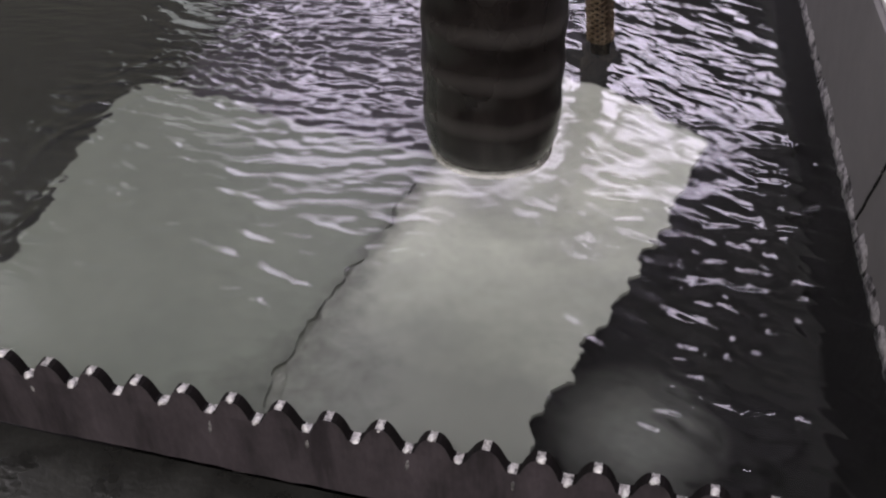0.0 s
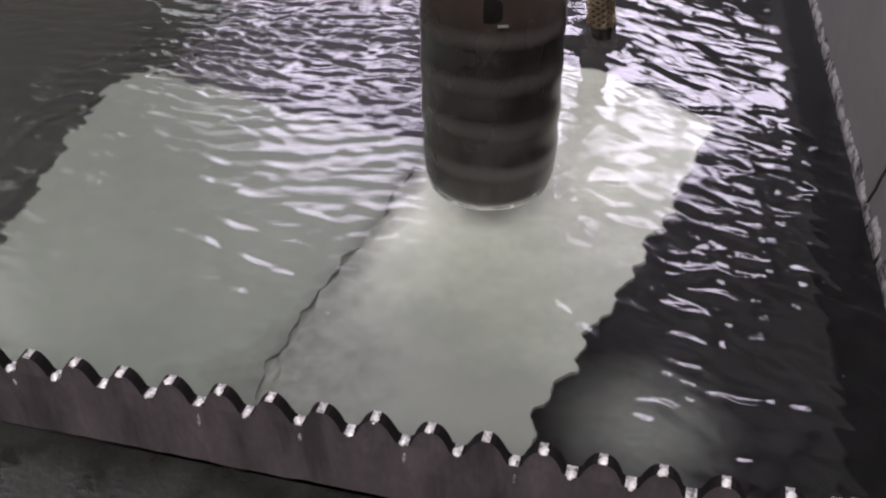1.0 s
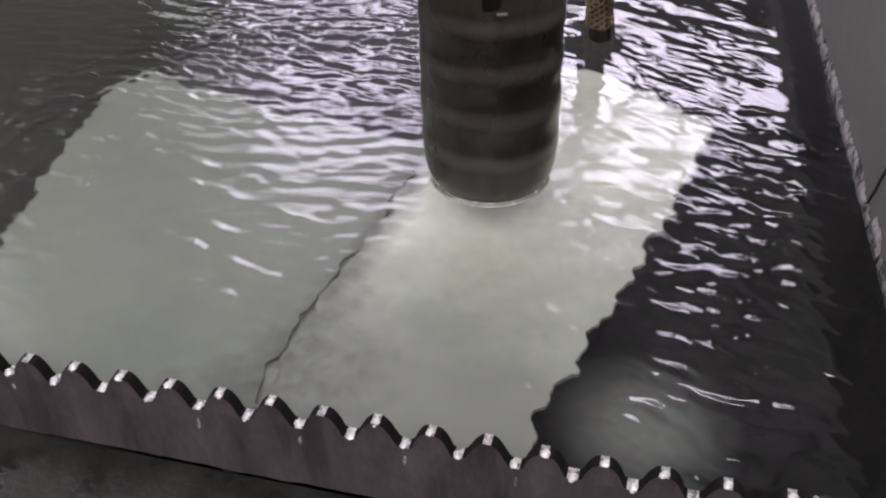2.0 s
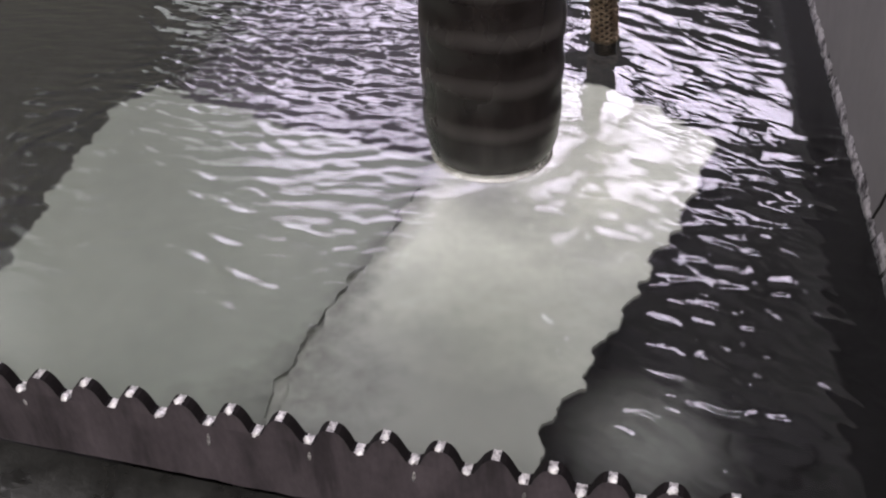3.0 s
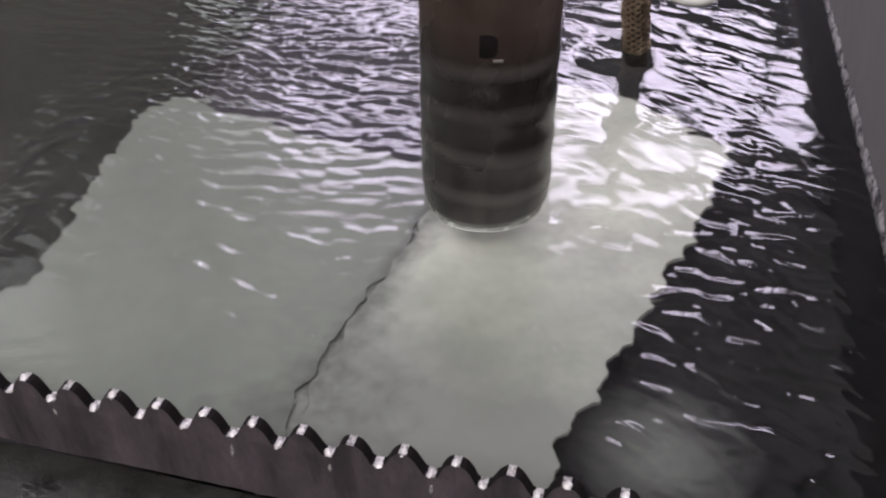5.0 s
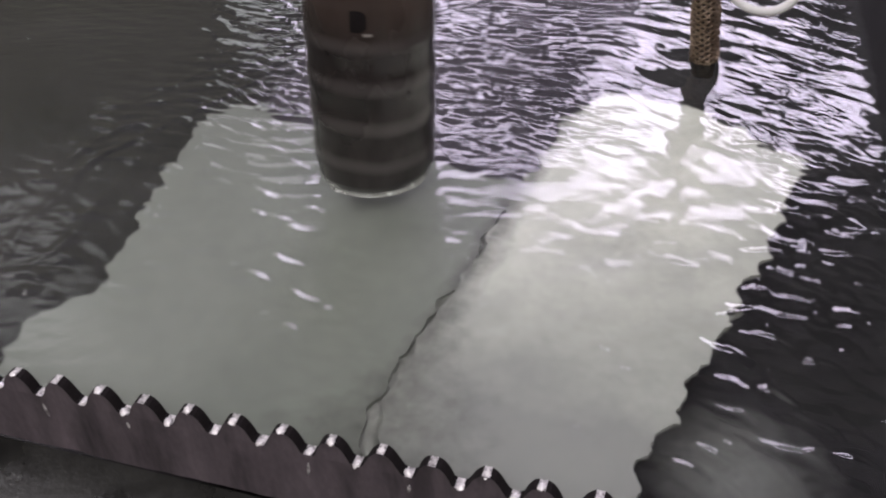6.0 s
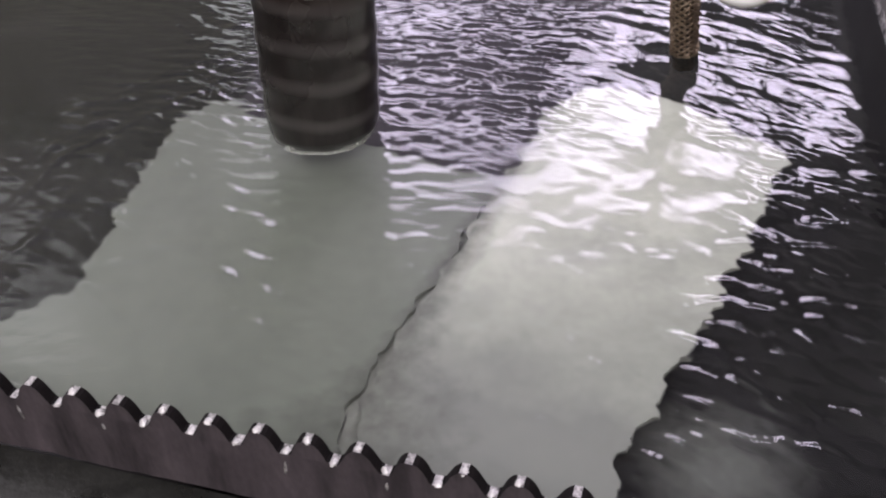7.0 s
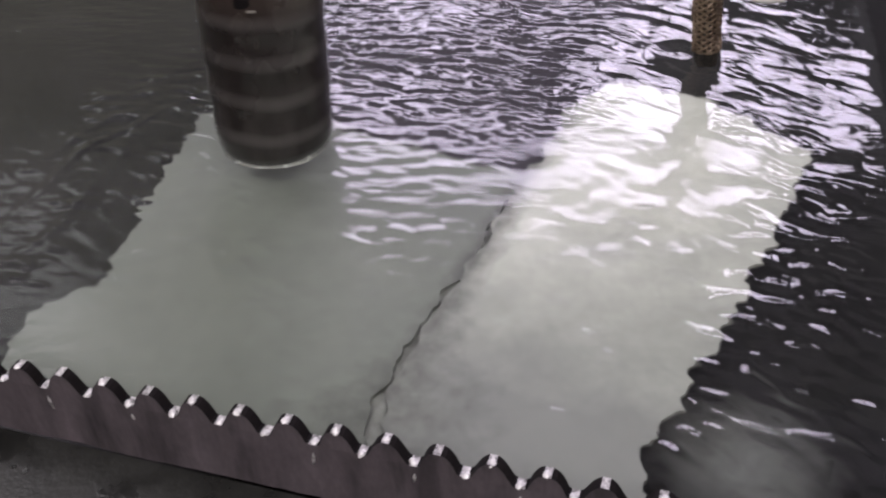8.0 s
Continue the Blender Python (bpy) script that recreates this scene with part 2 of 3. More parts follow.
SHADE_BLACK.node_tree.nodes["Principled BSDF"].inputs["Specular IOR Level"].default_value = 0.12
TANK_FLOOR.node_tree.nodes["Principled BSDF"].inputs["Specular IOR Level"].default_value = 0.05
BRAID = surface("brass_braid", (0.15, 0.105, 0.075), (0.42, 0.33, 0.25), 90, (0.3, 0.5), 0.9, 0.2, 0.0005)
HOSE_CORE = surface("black_hose", (0.012, 0.011, 0.011), (0.03, 0.028, 0.027), 40, (0.5, 0.7))
WHITE_CABLE = surface("white_cable", (0.66, 0.66, 0.66), (0.80, 0.80, 0.79), 50, (0.35, 0.5))
# grey for the strip added beneath the joint
GAP_GREY = surface("slag", (0.09, 0.09, 0.086), (0.20, 0.20, 0.188), 22, (0.6, 0.9), 0.0, 0.6, 0.003)


def grey_mound_material():
    """Grey that fades to near black towards the rim."""
    mat = surface("fading_grey_mound", (0.16, 0.16, 0.165), (0.32, 0.32, 0.317), 26, (0.7, 0.9), 0.0, 0.6, 0.003)
    m = Mat("fading_grey_mound")
    plain = m.b.inputs["Base Color"].links[0].from_socket
    size = m.add("ShaderNodeVectorMath")
    size.operation = "LENGTH"
    m.link(m.add("ShaderNodeTexCoord").outputs["Object"], size.inputs[0])
    wob = m.add("ShaderNodeMath")
    wob.operation = "MULTIPLY_ADD"
    m.link(m.noise(45, 5, 0.6), wob.inputs[0])
    wob.inputs[1].default_value = 0.03
    m.link(size.outputs["Value"], wob.inputs[2])
    thin = m.add("ShaderNodeMapRange")
    for key, value in ((1, 0.014), (2, 0.068), (3, 0.0), (4, 1.0)):
        thin.inputs[key].default_value = value
    m.link(wob.outputs[0], thin.inputs[0])
    m.put(m.mix(thin.outputs[0], plain, (0.032, 0.030, 0.033)))
    m.b.inputs["Specular IOR Level"].default_value = 0.1
    return mat


GREY_MOUND = grey_mound_material()
HALL_WALL = surface("hall_wall", (0.48, 0.48, 0.38), (0.66, 0.65, 0.52), 1.2, (0.7, 0.9), 0.0, 0.2, 0.004)
REFLECTION_PANEL = surface("olive_reflection_panel", (0.26, 0.27, 0.18), (0.40, 0.40, 0.28), 1.2, (0.7, 0.9), 0.0, 0.2, 0.004)
HALL_WALL_DARK = surface("dark_hall_wall", (0.055, 0.050, 0.057), (0.095, 0.086, 0.098), 1.2, (0.7, 0.9), 0.0, 0.2, 0.004)
HALL_CEILING = surface("hall_ceiling", (0.34, 0.33, 0.34), (0.45, 0.44, 0.44), 1.5, (0.7, 0.9), 0.0, 0.2, 0.004)
CONCRETE = surface("hall_floor", (0.16, 0.155, 0.15), (0.28, 0.27, 0.26), 2.5, (0.6, 0.85), 0.0, 0.3, 0.003)
FRAME_METAL = surface("window_frame", (0.10, 0.10, 0.10), (0.16, 0.16, 0.16), 6, (0.4, 0.6))


# ---- mesh helpers ----
def part(name, bm, material, parent=None, label="", smooth=0.0):
    """Links a bmesh as one mesh object, under parent if there is one. smooth: degrees below which edges are shaded smooth."""
    bmesh.ops.recalc_face_normals(bm, faces=bm.faces)
    me = bpy.data.meshes.new(name)
    bm.to_mesh(me)
    bm.free()
    for m in material if isinstance(material, (list, tuple)) else [material]:
        me.materials.append(m)
    if smooth:
        me.shade_smooth()
        me.set_sharp_from_angle(angle=radians(smooth))
    ob = new(name, me)
    if parent:
        ob.parent = parent
    if label:
        tagged(ob, label)
    return ob


def box(bm, x0, x1, y0, y1, z0, z1, bevel=0.0):
    made = bmesh.ops.create_cube(bm, size=1.0, matrix=Matrix.LocRotScale(((x0 + x1) / 2, (y0 + y1) / 2, (z0 + z1) / 2), None, (x1 - x0, y1 - y0, z1 - z0)))
    if bevel:
        edges = {e for v in made["verts"] for e in v.link_edges}
        bmesh.ops.bevel(bm, geom=list(edges), offset=bevel, segments=2, affect="EDGES", profile=0.7)
    return bm


def lathe(bm, profile, n=96):
    """Turns (radius, z) pairs round the z axis."""
    rings = []
    for r, z in profile:
        rings.append([bm.verts.new((r * math.cos(2 * math.pi * i / n), r * math.sin(2 * math.pi * i / n), z)) for i in range(n)])
    for a, b in zip(rings, rings[1:]):
        for i in range(n):
            bm.faces.new((a[i], a[(i + 1) % n], b[(i + 1) % n], b[i]))
    return rings


def slab(bm, outline, z0, z1):
    """A plate with the given outline."""
    top = [bm.verts.new((x, y, z1)) for x, y in outline]
    low = [bm.verts.new((x, y, z0)) for x, y in outline]
    bm.faces.new(top)
    bm.faces.new(low[::-1])
    for i in range(len(top)):
        j = (i + 1) % len(top)
        bm.faces.new((top[i], low[i], low[j], top[j]))


def tube(bm, points, radius, n=10):
    """A round tube along points."""
    rings, up = [], Vector((0.0, 0.0, 1.0))
    pts = [Vector(p) for p in points]
    for i, p in enumerate(pts):
        way = (pts[min(i + 1, len(pts) - 1)] - pts[max(i - 1, 0)]).normalized()
        side = way.cross(Vector((0.31, 0.9, 0.2))).normalized()
        over = side.cross(way)
        rings.append([bm.verts.new(p + radius * (math.cos(2 * math.pi * k / n) * side + math.sin(2 * math.pi * k / n) * over)) for k in range(n)])
    for a, b in zip(rings, rings[1:]):
        for k in range(n):
            bm.faces.new((a[k], a[(k + 1) % n], b[(k + 1) % n], b[k]))
    bm.faces.new(rings[0][::-1])
    bm.faces.new(rings[-1])


# ---- the tank: its own axes run along the front slat (u) and away from it (v) ----
SLAT_TURN = -17.3
TANK = pose(-0.0329, 0.2634, 0, 0, 0, SLAT_TURN)
U0, U1, V1 = -0.95, 0.215, 1.25
FLOOR_Z = -0.14
SLAT_LOW = -0.034
WALL_TOP = 0.090


def build_tank():
    bm = bmesh.new()
    box(bm, U0 - 0.1, U1 + 0.14, -0.5, V1 + 0.1, FLOOR_Z - 0.02, FLOOR_Z)
    tagged(part("floor", bm, TANK_FLOOR), "black sludge-covered steel bottom of the water tank", kind="structure").matrix_basis = TANK
    # the right-hand wall leans a little off the square
    east = TANK @ pose(0.233, 0, 0, 0, 0, 4.0)
    bm = bmesh.new()
    box(bm, 0, 0.1, -0.5, V1 + 0.1, FLOOR_Z, WALL_TOP, 0.003)
    wall = tagged(part("wall_east", bm, TANK_PAINT, smooth=40), "grey painted steel tank wall with a weld across it", kind="structure")
    wall.matrix_basis = east
    bm = bmesh.new()
    tube(bm, [(0.0004, 0.207 - 0.042 * i / 12 + 0.0006 * math.sin(i * 2.3), 0.002 + 0.0895 * i / 12) for i in range(13)], 0.0013, 8)
    part("weld_seam", bm, DARK_TRAY, wall, "dark weld seam", 60)
    bm = bmesh.new()
    box(bm, 0.004, 0.098, -0.49, V1 + 0.09, WALL_TOP, WALL_TOP + 0.003, 0.001)
    part("rim", bm, WHITE_PAINT, wall, "white painted top rim")
    # sheet added to darken the wall under water
    bm = bmesh.new()
    box(bm, -0.0015, -0.0002, -0.002, V1 - 0.002, FLOOR_Z + 0.001, -0.003)
    part("underwater_shade", bm, UNDERWATER_DARK, wall, "dark sheet added to shade the wall below the water line")
    # pale scale crusted along the water line
    rng = random.Random(9)
    v = 0.06
    while v < 0.60:
        length = rng.uniform(0.025, 0.110)
        bm = bmesh.new()
        n = max(5, int(length / 0.003))
        strip = []
        for i in range(n + 1):
            f = min(1.0, i / n / 0.2, (1 - i / n) / 0.2)
            p = Vector((v + length * i / n, 3.0, 0)) * 90
            high = 0.0005 + max(0.0008, 0.0065 + 0.0065 * noise.noise(p * 0.4) + 0.0035 * noise.noise(p * 2.2)) * min(1.0, 0.4 + f)
            deep = 0.0010 + 0.0008 * noise.noise(p * 1.7)
            y = v + length * i / n
            strip.append([bm.verts.new(q) for q in ((-0.0002, y, -0.006), (-deep - 0.0006, y, -0.004), (-deep * f - 0.0003, y, high * 0.6), (-0.0001, y, high))])
        for c, d in zip(strip, strip[1:]):
            for i in range(3):
                bm.faces.new((c[i], c[i + 1], d[i + 1], d[i]))
        part("scale_crust", bm, CRUST, wall, "pale mineral crust at the water line", 60)
        v += length + rng.uniform(0.0, 0.004)
    # grey bed added behind the plates, its colour standing in for murky water
    bm = bmesh.new()
    rows = []
    for j in range(45):
        v = 0.20 + 0.9 * j / 44
        row = []
        for i in range(60):
            u = -0.9 + 1.06 * i / 59
            p = Vector((u, v, 0))
            rise = min(1.0, max(0.0, (v - 0.24 + 0.05 * noise.noise(p * 12)) / 0.10)) * min(1.0, max(0.0, (0.02 - u + 0.05 * noise.noise(p * 14)) / 0.10)) * min(1.0, max(0.0, (u + 0.30 + 0.06 * noise.noise(p * 9)) / 0.12))
            row.append(bm.verts.new((u, v, FLOOR_Z - 0.004 + 0.034 * rise + 0.006 * rise * noise.noise(p * 25))))
        rows.append(row)
    for c, d in zip(rows, rows[1:]):
        for i in range(59):
            bm.faces.new((c[i], c[i + 1], d[i + 1], d[i]))
    tagged(part("murk_bed", bm, MURK, smooth=80), "grey bed added on the tank bottom in place of murky water", kind="structure").matrix_basis = TANK
    bm = bmesh.new()
    box(bm, U0 - 0.1, U0, -0.5, V1 + 0.1, FLOOR_Z, WALL_TOP, 0.003)
    tagged(part("wall_west", bm, TANK_PAINT, smooth=40), "grey painted steel tank wall", kind="structure").matrix_basis = TANK
    bm = bmesh.new()
    box(bm, U0 + 0.002, 0.16, V1, V1 + 0.1, FLOOR_Z, WALL_TOP, 0.003)
    tagged(part("wall_north", bm, TANK_PAINT, smooth=40), "grey painted steel tank wall", kind="structure").matrix_basis = TANK
    bm = bmesh.new()
    box(bm, U0 + 0.002, 0.21, -0.46, -0.003, FLOOR_Z + 0.001, SLAT_LOW)
    tagged(part("ledge", bm, DARK_TRAY), "wet black ledge in front of the toothed slat", kind="structure").matrix_basis = TANK


# unseen hall: wall tones and openings chosen for the reflections and light they give
def build_hall():
    bm = bmesh.new()
    box(bm, -5, 5, -4.5, HALL_FRONT + 0.2, HALL_FLOOR - 0.1, HALL_FLOOR)
    tagged(part("ground", bm, CONCRETE), "grey concrete workshop floor", kind="structure")
    bm = bmesh.new()
    xs = sorted({-5, 5, *(s[0] - s[2] / 2 for s in FILL_OPENINGS), *(s[0] + s[2] / 2 for s in FILL_OPENINGS)})
    ys = sorted({-4.5, HALL_FRONT + 0.2, *(s[1] - s[3] / 2 for s in FILL_OPENINGS), *(s[1] + s[3] / 2 for s in FILL_OPENINGS)})
    for xa, xb in zip(xs, xs[1:]):
        for ya, yb in zip(ys, ys[1:]):
            mx, my = (xa + xb) / 2, (ya + yb) / 2
            if not any(abs(mx - s[0]) < s[2] / 2 and abs(my - s[1]) < s[3] / 2 for s in FILL_OPENINGS):
                box(bm, xa, xb, ya, yb, HALL_TOP, HALL_TOP + 0.1)
    tagged(part("ceiling", bm, HALL_CEILING), "unseen grey ceiling with openings for the added fill lights", kind="structure")
    for name, a in (("wall_west_hall", (-5.2, -5, -4.5, HALL_FRONT)), ("wall_east_hall", (5, 5.2, -4.5, HALL_FRONT)), ("wall_south_hall", (-5, 5, -4.7, -4.5))):
        bm = bmesh.new()
        box(bm, *a, HALL_FLOOR, HALL_TOP)
        tagged(part(name, bm, HALL_WALL), "pale olive plaster workshop wall", kind="structure")
    bm = bmesh.new()
    xs = sorted({-5, 5, *(w[0] for w in WINDOWS), *(w[1] for w in WINDOWS)})
    zs = sorted({HALL_FLOOR, HALL_TOP, *(w[2] for w in WINDOWS), *(w[3] for w in WINDOWS)})
    for xa, xb in zip(xs, xs[1:]):
        for za, zb in zip(zs, zs[1:]):
            mx, mz = (xa + xb) / 2, (za + zb) / 2
            if not any(w[0] < mx < w[1] and w[2] < mz < w[3] for w in WINDOWS):
                box(bm, xa, xb, HALL_FRONT, HALL_FRONT + 0.2, za, zb)
    tagged(part("wall_north_hall", bm, HALL_WALL_DARK), "dark workshop wall with window openings", kind="structure")
    # panel added out of view so the left water mirrors olive
    bm = bmesh.new()
    box(bm, -5, -3.35, HALL_FRONT - 0.06, HALL_FRONT - 0.001, HALL_FLOOR, HALL_TOP)
    box(bm, -3.35, -1.15, HALL_FRONT - 0.06, HALL_FRONT - 0.001, HALL_FLOOR, 2.70)
    box(bm, -2.32, -1.15, HALL_FRONT - 0.06, HALL_FRONT - 0.001, 2.701, HALL_TOP)
    tagged(part("wall_reflection_panel", bm, REFLECTION_PANEL), "unseen olive panel added to tint the reflection in the water", kind="structure")
    for i, (x0, x1, z0, z1, glow) in enumerate(WINDOWS):
        bm = bmesh.new()
        box(bm, x0, x1, HALL_FRONT + 0.04, HALL_FRONT + 0.08, z0, z0 + 0.02)
        box(bm, x0, x1, HALL_FRONT + 0.04, HALL_FRONT + 0.08, z1 - 0.02, z1)
        for xc in (x0 + 0.006, x1 - 0.006):
            box(bm, xc - 0.006, xc + 0.006, HALL_FRONT + 0.045, HALL_FRONT + 0.075, z0 + 0.02, z1 - 0.02)
        tagged(part("window_%d" % (i + 1), bm, FRAME_METAL), "grey metal workshop window frame", kind="structure")


# ---- the water ----
def crest(a):
    """A wave with narrow tops and wide hollows."""
    s = np.sin(a)
    return s + 0.28 * (1 - 2 * s * s)


def leaning(a):
    """A wave with a long gentle back and a short steep face."""
    return np.sin(a + 0.75 * np.sin(a + 0.4))


def ripples(u, v, rng, count, short, spread, way, turn, base, shape=crest, bent=1.0):
    """Many small wave trains, each strong in one patch; heights for a slope of about 0.1."""
    h = np.zeros_like(u)
    for i in range(count):
        wave = short * spread ** rng.rand()
        k, s = 2 * math.pi / wave, wave * rng.uniform(1.5, 4.5) + 0.02
        cu, cv = rng.uniform(-0.6, 0.3), rng.uniform(0, 0.9)
        angle = radians(rng.normal(way, turn))
        patch = base + 2.0 * np.exp(-((u - cu) ** 2 + (v - cv) ** 2) / (2 * s * s))
        bend = bent * (4 * np.sin(9 * u + i) * np.cos(7 * v + 2 * i) + 2.2 * np.sin(43 * u - 33 * v + 3 * i))
        h += patch * wave * shape(k * (u * math.cos(angle) + v * math.sin(angle)) + bend + rng.rand() * 6.3)
    gu, gv = np.gradient(h, v[:, 0], u[0])
    near = (u > -0.6) & (v < 0.62)
    return h * 0.1 / np.sqrt(np.mean((gu ** 2 + gv ** 2)[near]))


def water_height(u, v):
    """Ripples: crests along the slat on the open water, slanting swell by the hose, streaks at the plate's edge.
    Returns the height, the roughness of the gloss and the strength of the finest ripples."""
    rng = np.random.RandomState(7)
    ease = lambda x: np.clip(x, 0, 1) ** 2 * (3 - 2 * np.clip(x, 0, 1))
    right = ease((u - 0.005 + 0.03 * np.sin(20 * v)) / 0.05)
    back = ease((v - 0.125 + 0.10 * np.clip(u, -0.4, 0.25)) / 0.25)
    open_water = ripples(u, v, rng, 150, 0.0058, 3.2, 98, 19, 0.20) * 1.25
    swell = ripples(u, v, rng, 110, 0.016, 3.2, 46, 14, 0.05, leaning, 0.5) * 1.5
    fine = ripples(u, v, rng, 90, 0.0058, 1.8, 46, 22, 0.03) * 1.4
    over = ease((0.105 + 0.20 * v - u) / 0.04) * ease((u + 0.04) / 0.05) * ease((0.285 - v) / 0.05)
    h = (1 - right) * (1 - 0.7 * over) * open_water * (0.17 + 0.98 * back) * (0.30 + 0.70 * ease((u + 0.33) / 0.12))
    beside = ease((u - 0.10 - 0.25 * (v - 0.1)) / 0.05) * ease((v - 0.08) / 0.1)
    cloud = ripples(u, v, rng, 70, 0.030, 2.6, 70, 45, 0.10)
    calm = 1 - 0.8 * ease((v - 0.39) / 0.06) * ease((u - 0.09) / 0.05)
    calm = calm * (1 - 0.8 * ease((u - 0.13) / 0.05) * ease((0.22 - v) / 0.06))
    calm = calm * (1 - 0.55 * ease((u + 0.07 * v - 0.165) / 0.05))
    h += right * calm * (1 - 0.78 * over) * (0.10 + 0.24 * np.maximum(ease((v - 0.21) / 0.15), 0.80 * beside)) * (swell * 0.90 + fine * (0.24 + 0.22 * ease((v - 0.24) / 0.08)))
    h += over * cloud * (0.14 + 0.32 * ease((v - 0.10) / 0.18)) + 0.16 * over * ease((v - 0.18) / 0.08) * swell
    # single short crests on the calmer water in front
    for i in range(800):
        cu, cv = (rng.uniform(0.03, 0.28), rng.uniform(0.0, 0.30)) if i % 5 else (rng.uniform(-0.30, 0.06), rng.uniform(0.06, 0.30))
        if -0.04 < cu < 0.10 + 0.18 * cv and i % 17:
            continue
        size, long = rng.uniform(0.5, 1.05), rng.uniform(0.005, 0.014) if cu > 0.03 else 0.009
        a = radians(rng.normal(-24, 12) if cu > 0.03 else rng.normal(-4, 10))
        du, dv = (u - cu) * math.cos(a) + (v - cv) * math.sin(a), (v - cv) * math.cos(a) - (u - cu) * math.sin(a)
        h += 0.00078 * size * np.exp(-(du / (long * size)) ** 2) * np.exp(-((dv + 5 * du * du + 0.0015 * np.sin(220 * du + i)) / (0.0036 * size)) ** 2)
    # long low ridges that run along the edge of the dull plate
    for k, (off, low, high, size) in enumerate(((0.000, 0.05, 0.31, 1.0), (0.009, 0.17, 0.31, 0.8), (0.024, 0.06, 0.24, 0.8), (-0.018, 0.12, 0.27, 0.6), (0.036, 0.04, 0.15, 0.6), (-0.040, 0.20, 0.34, 0.5))):
        line = -0.263 + off + 0.40 * np.clip(v - 0.195, 0, 1) + 0.004 * np.sin(31 * v + 2 * k) + 0.0018 * np.sin(97 * v + 5 * k)
        reach = ease((v - low) / 0.05) * ease((high - v) / 0.06) * (0.65 + 0.35 * np.sin(41 * v + 1.7 * k))
        h += 0.0009 * size * reach * np.exp(-((u - line) / 0.0036) ** 2)
    # scattered steep wavelets on the dark water beside the dull plate
    for i in range(26):
        cv = rng.uniform(0.10, 0.50)
        cu, size = -0.27 + 0.40 * max(0.0, cv - 0.195) - abs(rng.normal(0, 0.07)), rng.uniform(0.5, 1.2)
        a = radians(rng.normal(8, 22))
        du, dv = (u - cu) * math.cos(a) + (v - cv) * math.sin(a), (v - cv) * math.cos(a) - (u - cu) * math.sin(a)
        h += 0.0009 * size * np.exp(-(du / (0.010 * size)) ** 2) * np.exp(-((dv + 6 * du * du) / (0.0042 * size)) ** 2)
    along = np.exp(-((u + 0.245 - 0.40 * np.clip(v - 0.195, 0, 1)) / 0.030) ** 2) * np.exp(-((v - 0.18) / 0.16) ** 4)
    h += 0.12 * along * open_water
    rear = np.exp(-((v - 0.335 - 0.35 * (u + 0.15)) / 0.035) ** 2) * ease((u + 0.27) / 0.05) * ease((-0.02 - u) / 0.05)
    h += rear * (0.8 * open_water + 0.3 * fine)
    smooth = ease((0.34 - v) / 0.10) * ease((0.105 + 0.20 * v - u) / 0.04)
    return h, 0.035 + 0.105 * smooth, (0.03 + 0.10 * ease((v - 0.10) / 0.2)) * (1 - 0.60 * right)


def build_water():
    # a fine grid where the water lies open to view, a coarse one beyond
    us = np.concatenate([np.arange(U0 - 0.05, -0.62, 0.008), np.arange(-0.62, U1 + 0.065, 0.0015)])
    vs = np.concatenate([np.arange(0.002, 0.62, 0.0015), np.arange(0.621, V1 + 0.03, 0.006)])
    gu, gv = np.meshgrid(us, vs)
    gz, gloss, stirred = water_height(gu, gv)
    co = np.stack([gu, gv, gz], -1).reshape(-1, 3)
    nu, nv = len(us), len(vs)
    a = (np.arange(nv - 1)[:, None] * nu + np.arange(nu - 1)[None]).reshape(-1)
    quads = np.stack([a, a + 1, a + nu + 1, a + nu], -1)
    me = bpy.data.meshes.new("water")
    me.from_pydata(co.tolist(), [], quads.tolist())
    for name, values in (("gloss", gloss), ("stirred", stirred)):
        me.attributes.new(name, "FLOAT", "POINT").data.foreach_set("value", values.reshape(-1).astype(np.float32))
    me.materials.append(WATER)
    me.shade_smooth()
    ob = new("water", me)
    ob.matrix_basis = TANK
    ob.visible_shadow = False
    tagged(ob, "dark rippled water in the cutting tank, glinting with daylight", "water", kind="structure")
    return ob


# ---- things ----
TOOTH, DEPTH, TIP_Z, SLAT_THICK = 0.022, 0.0105, 0.013, 0.0055


def profile_solid(bm, outline, y0, y1, index):
    """An upright plate with the outline (u, z); index gives the material of each edge's face."""
    f = [bm.verts.new((u, y0, z)) for u, z in outline]
    g = [bm.verts.new((u, y1, z)) for u, z in outline]
    bm.faces.new(f)
    bm.faces.new(g[::-1])
    for i in range(len(f)):
        j = (i + 1) % len(f)
        bm.faces.new((f[j], f[i], g[i], g[j])).material_index = index(i)


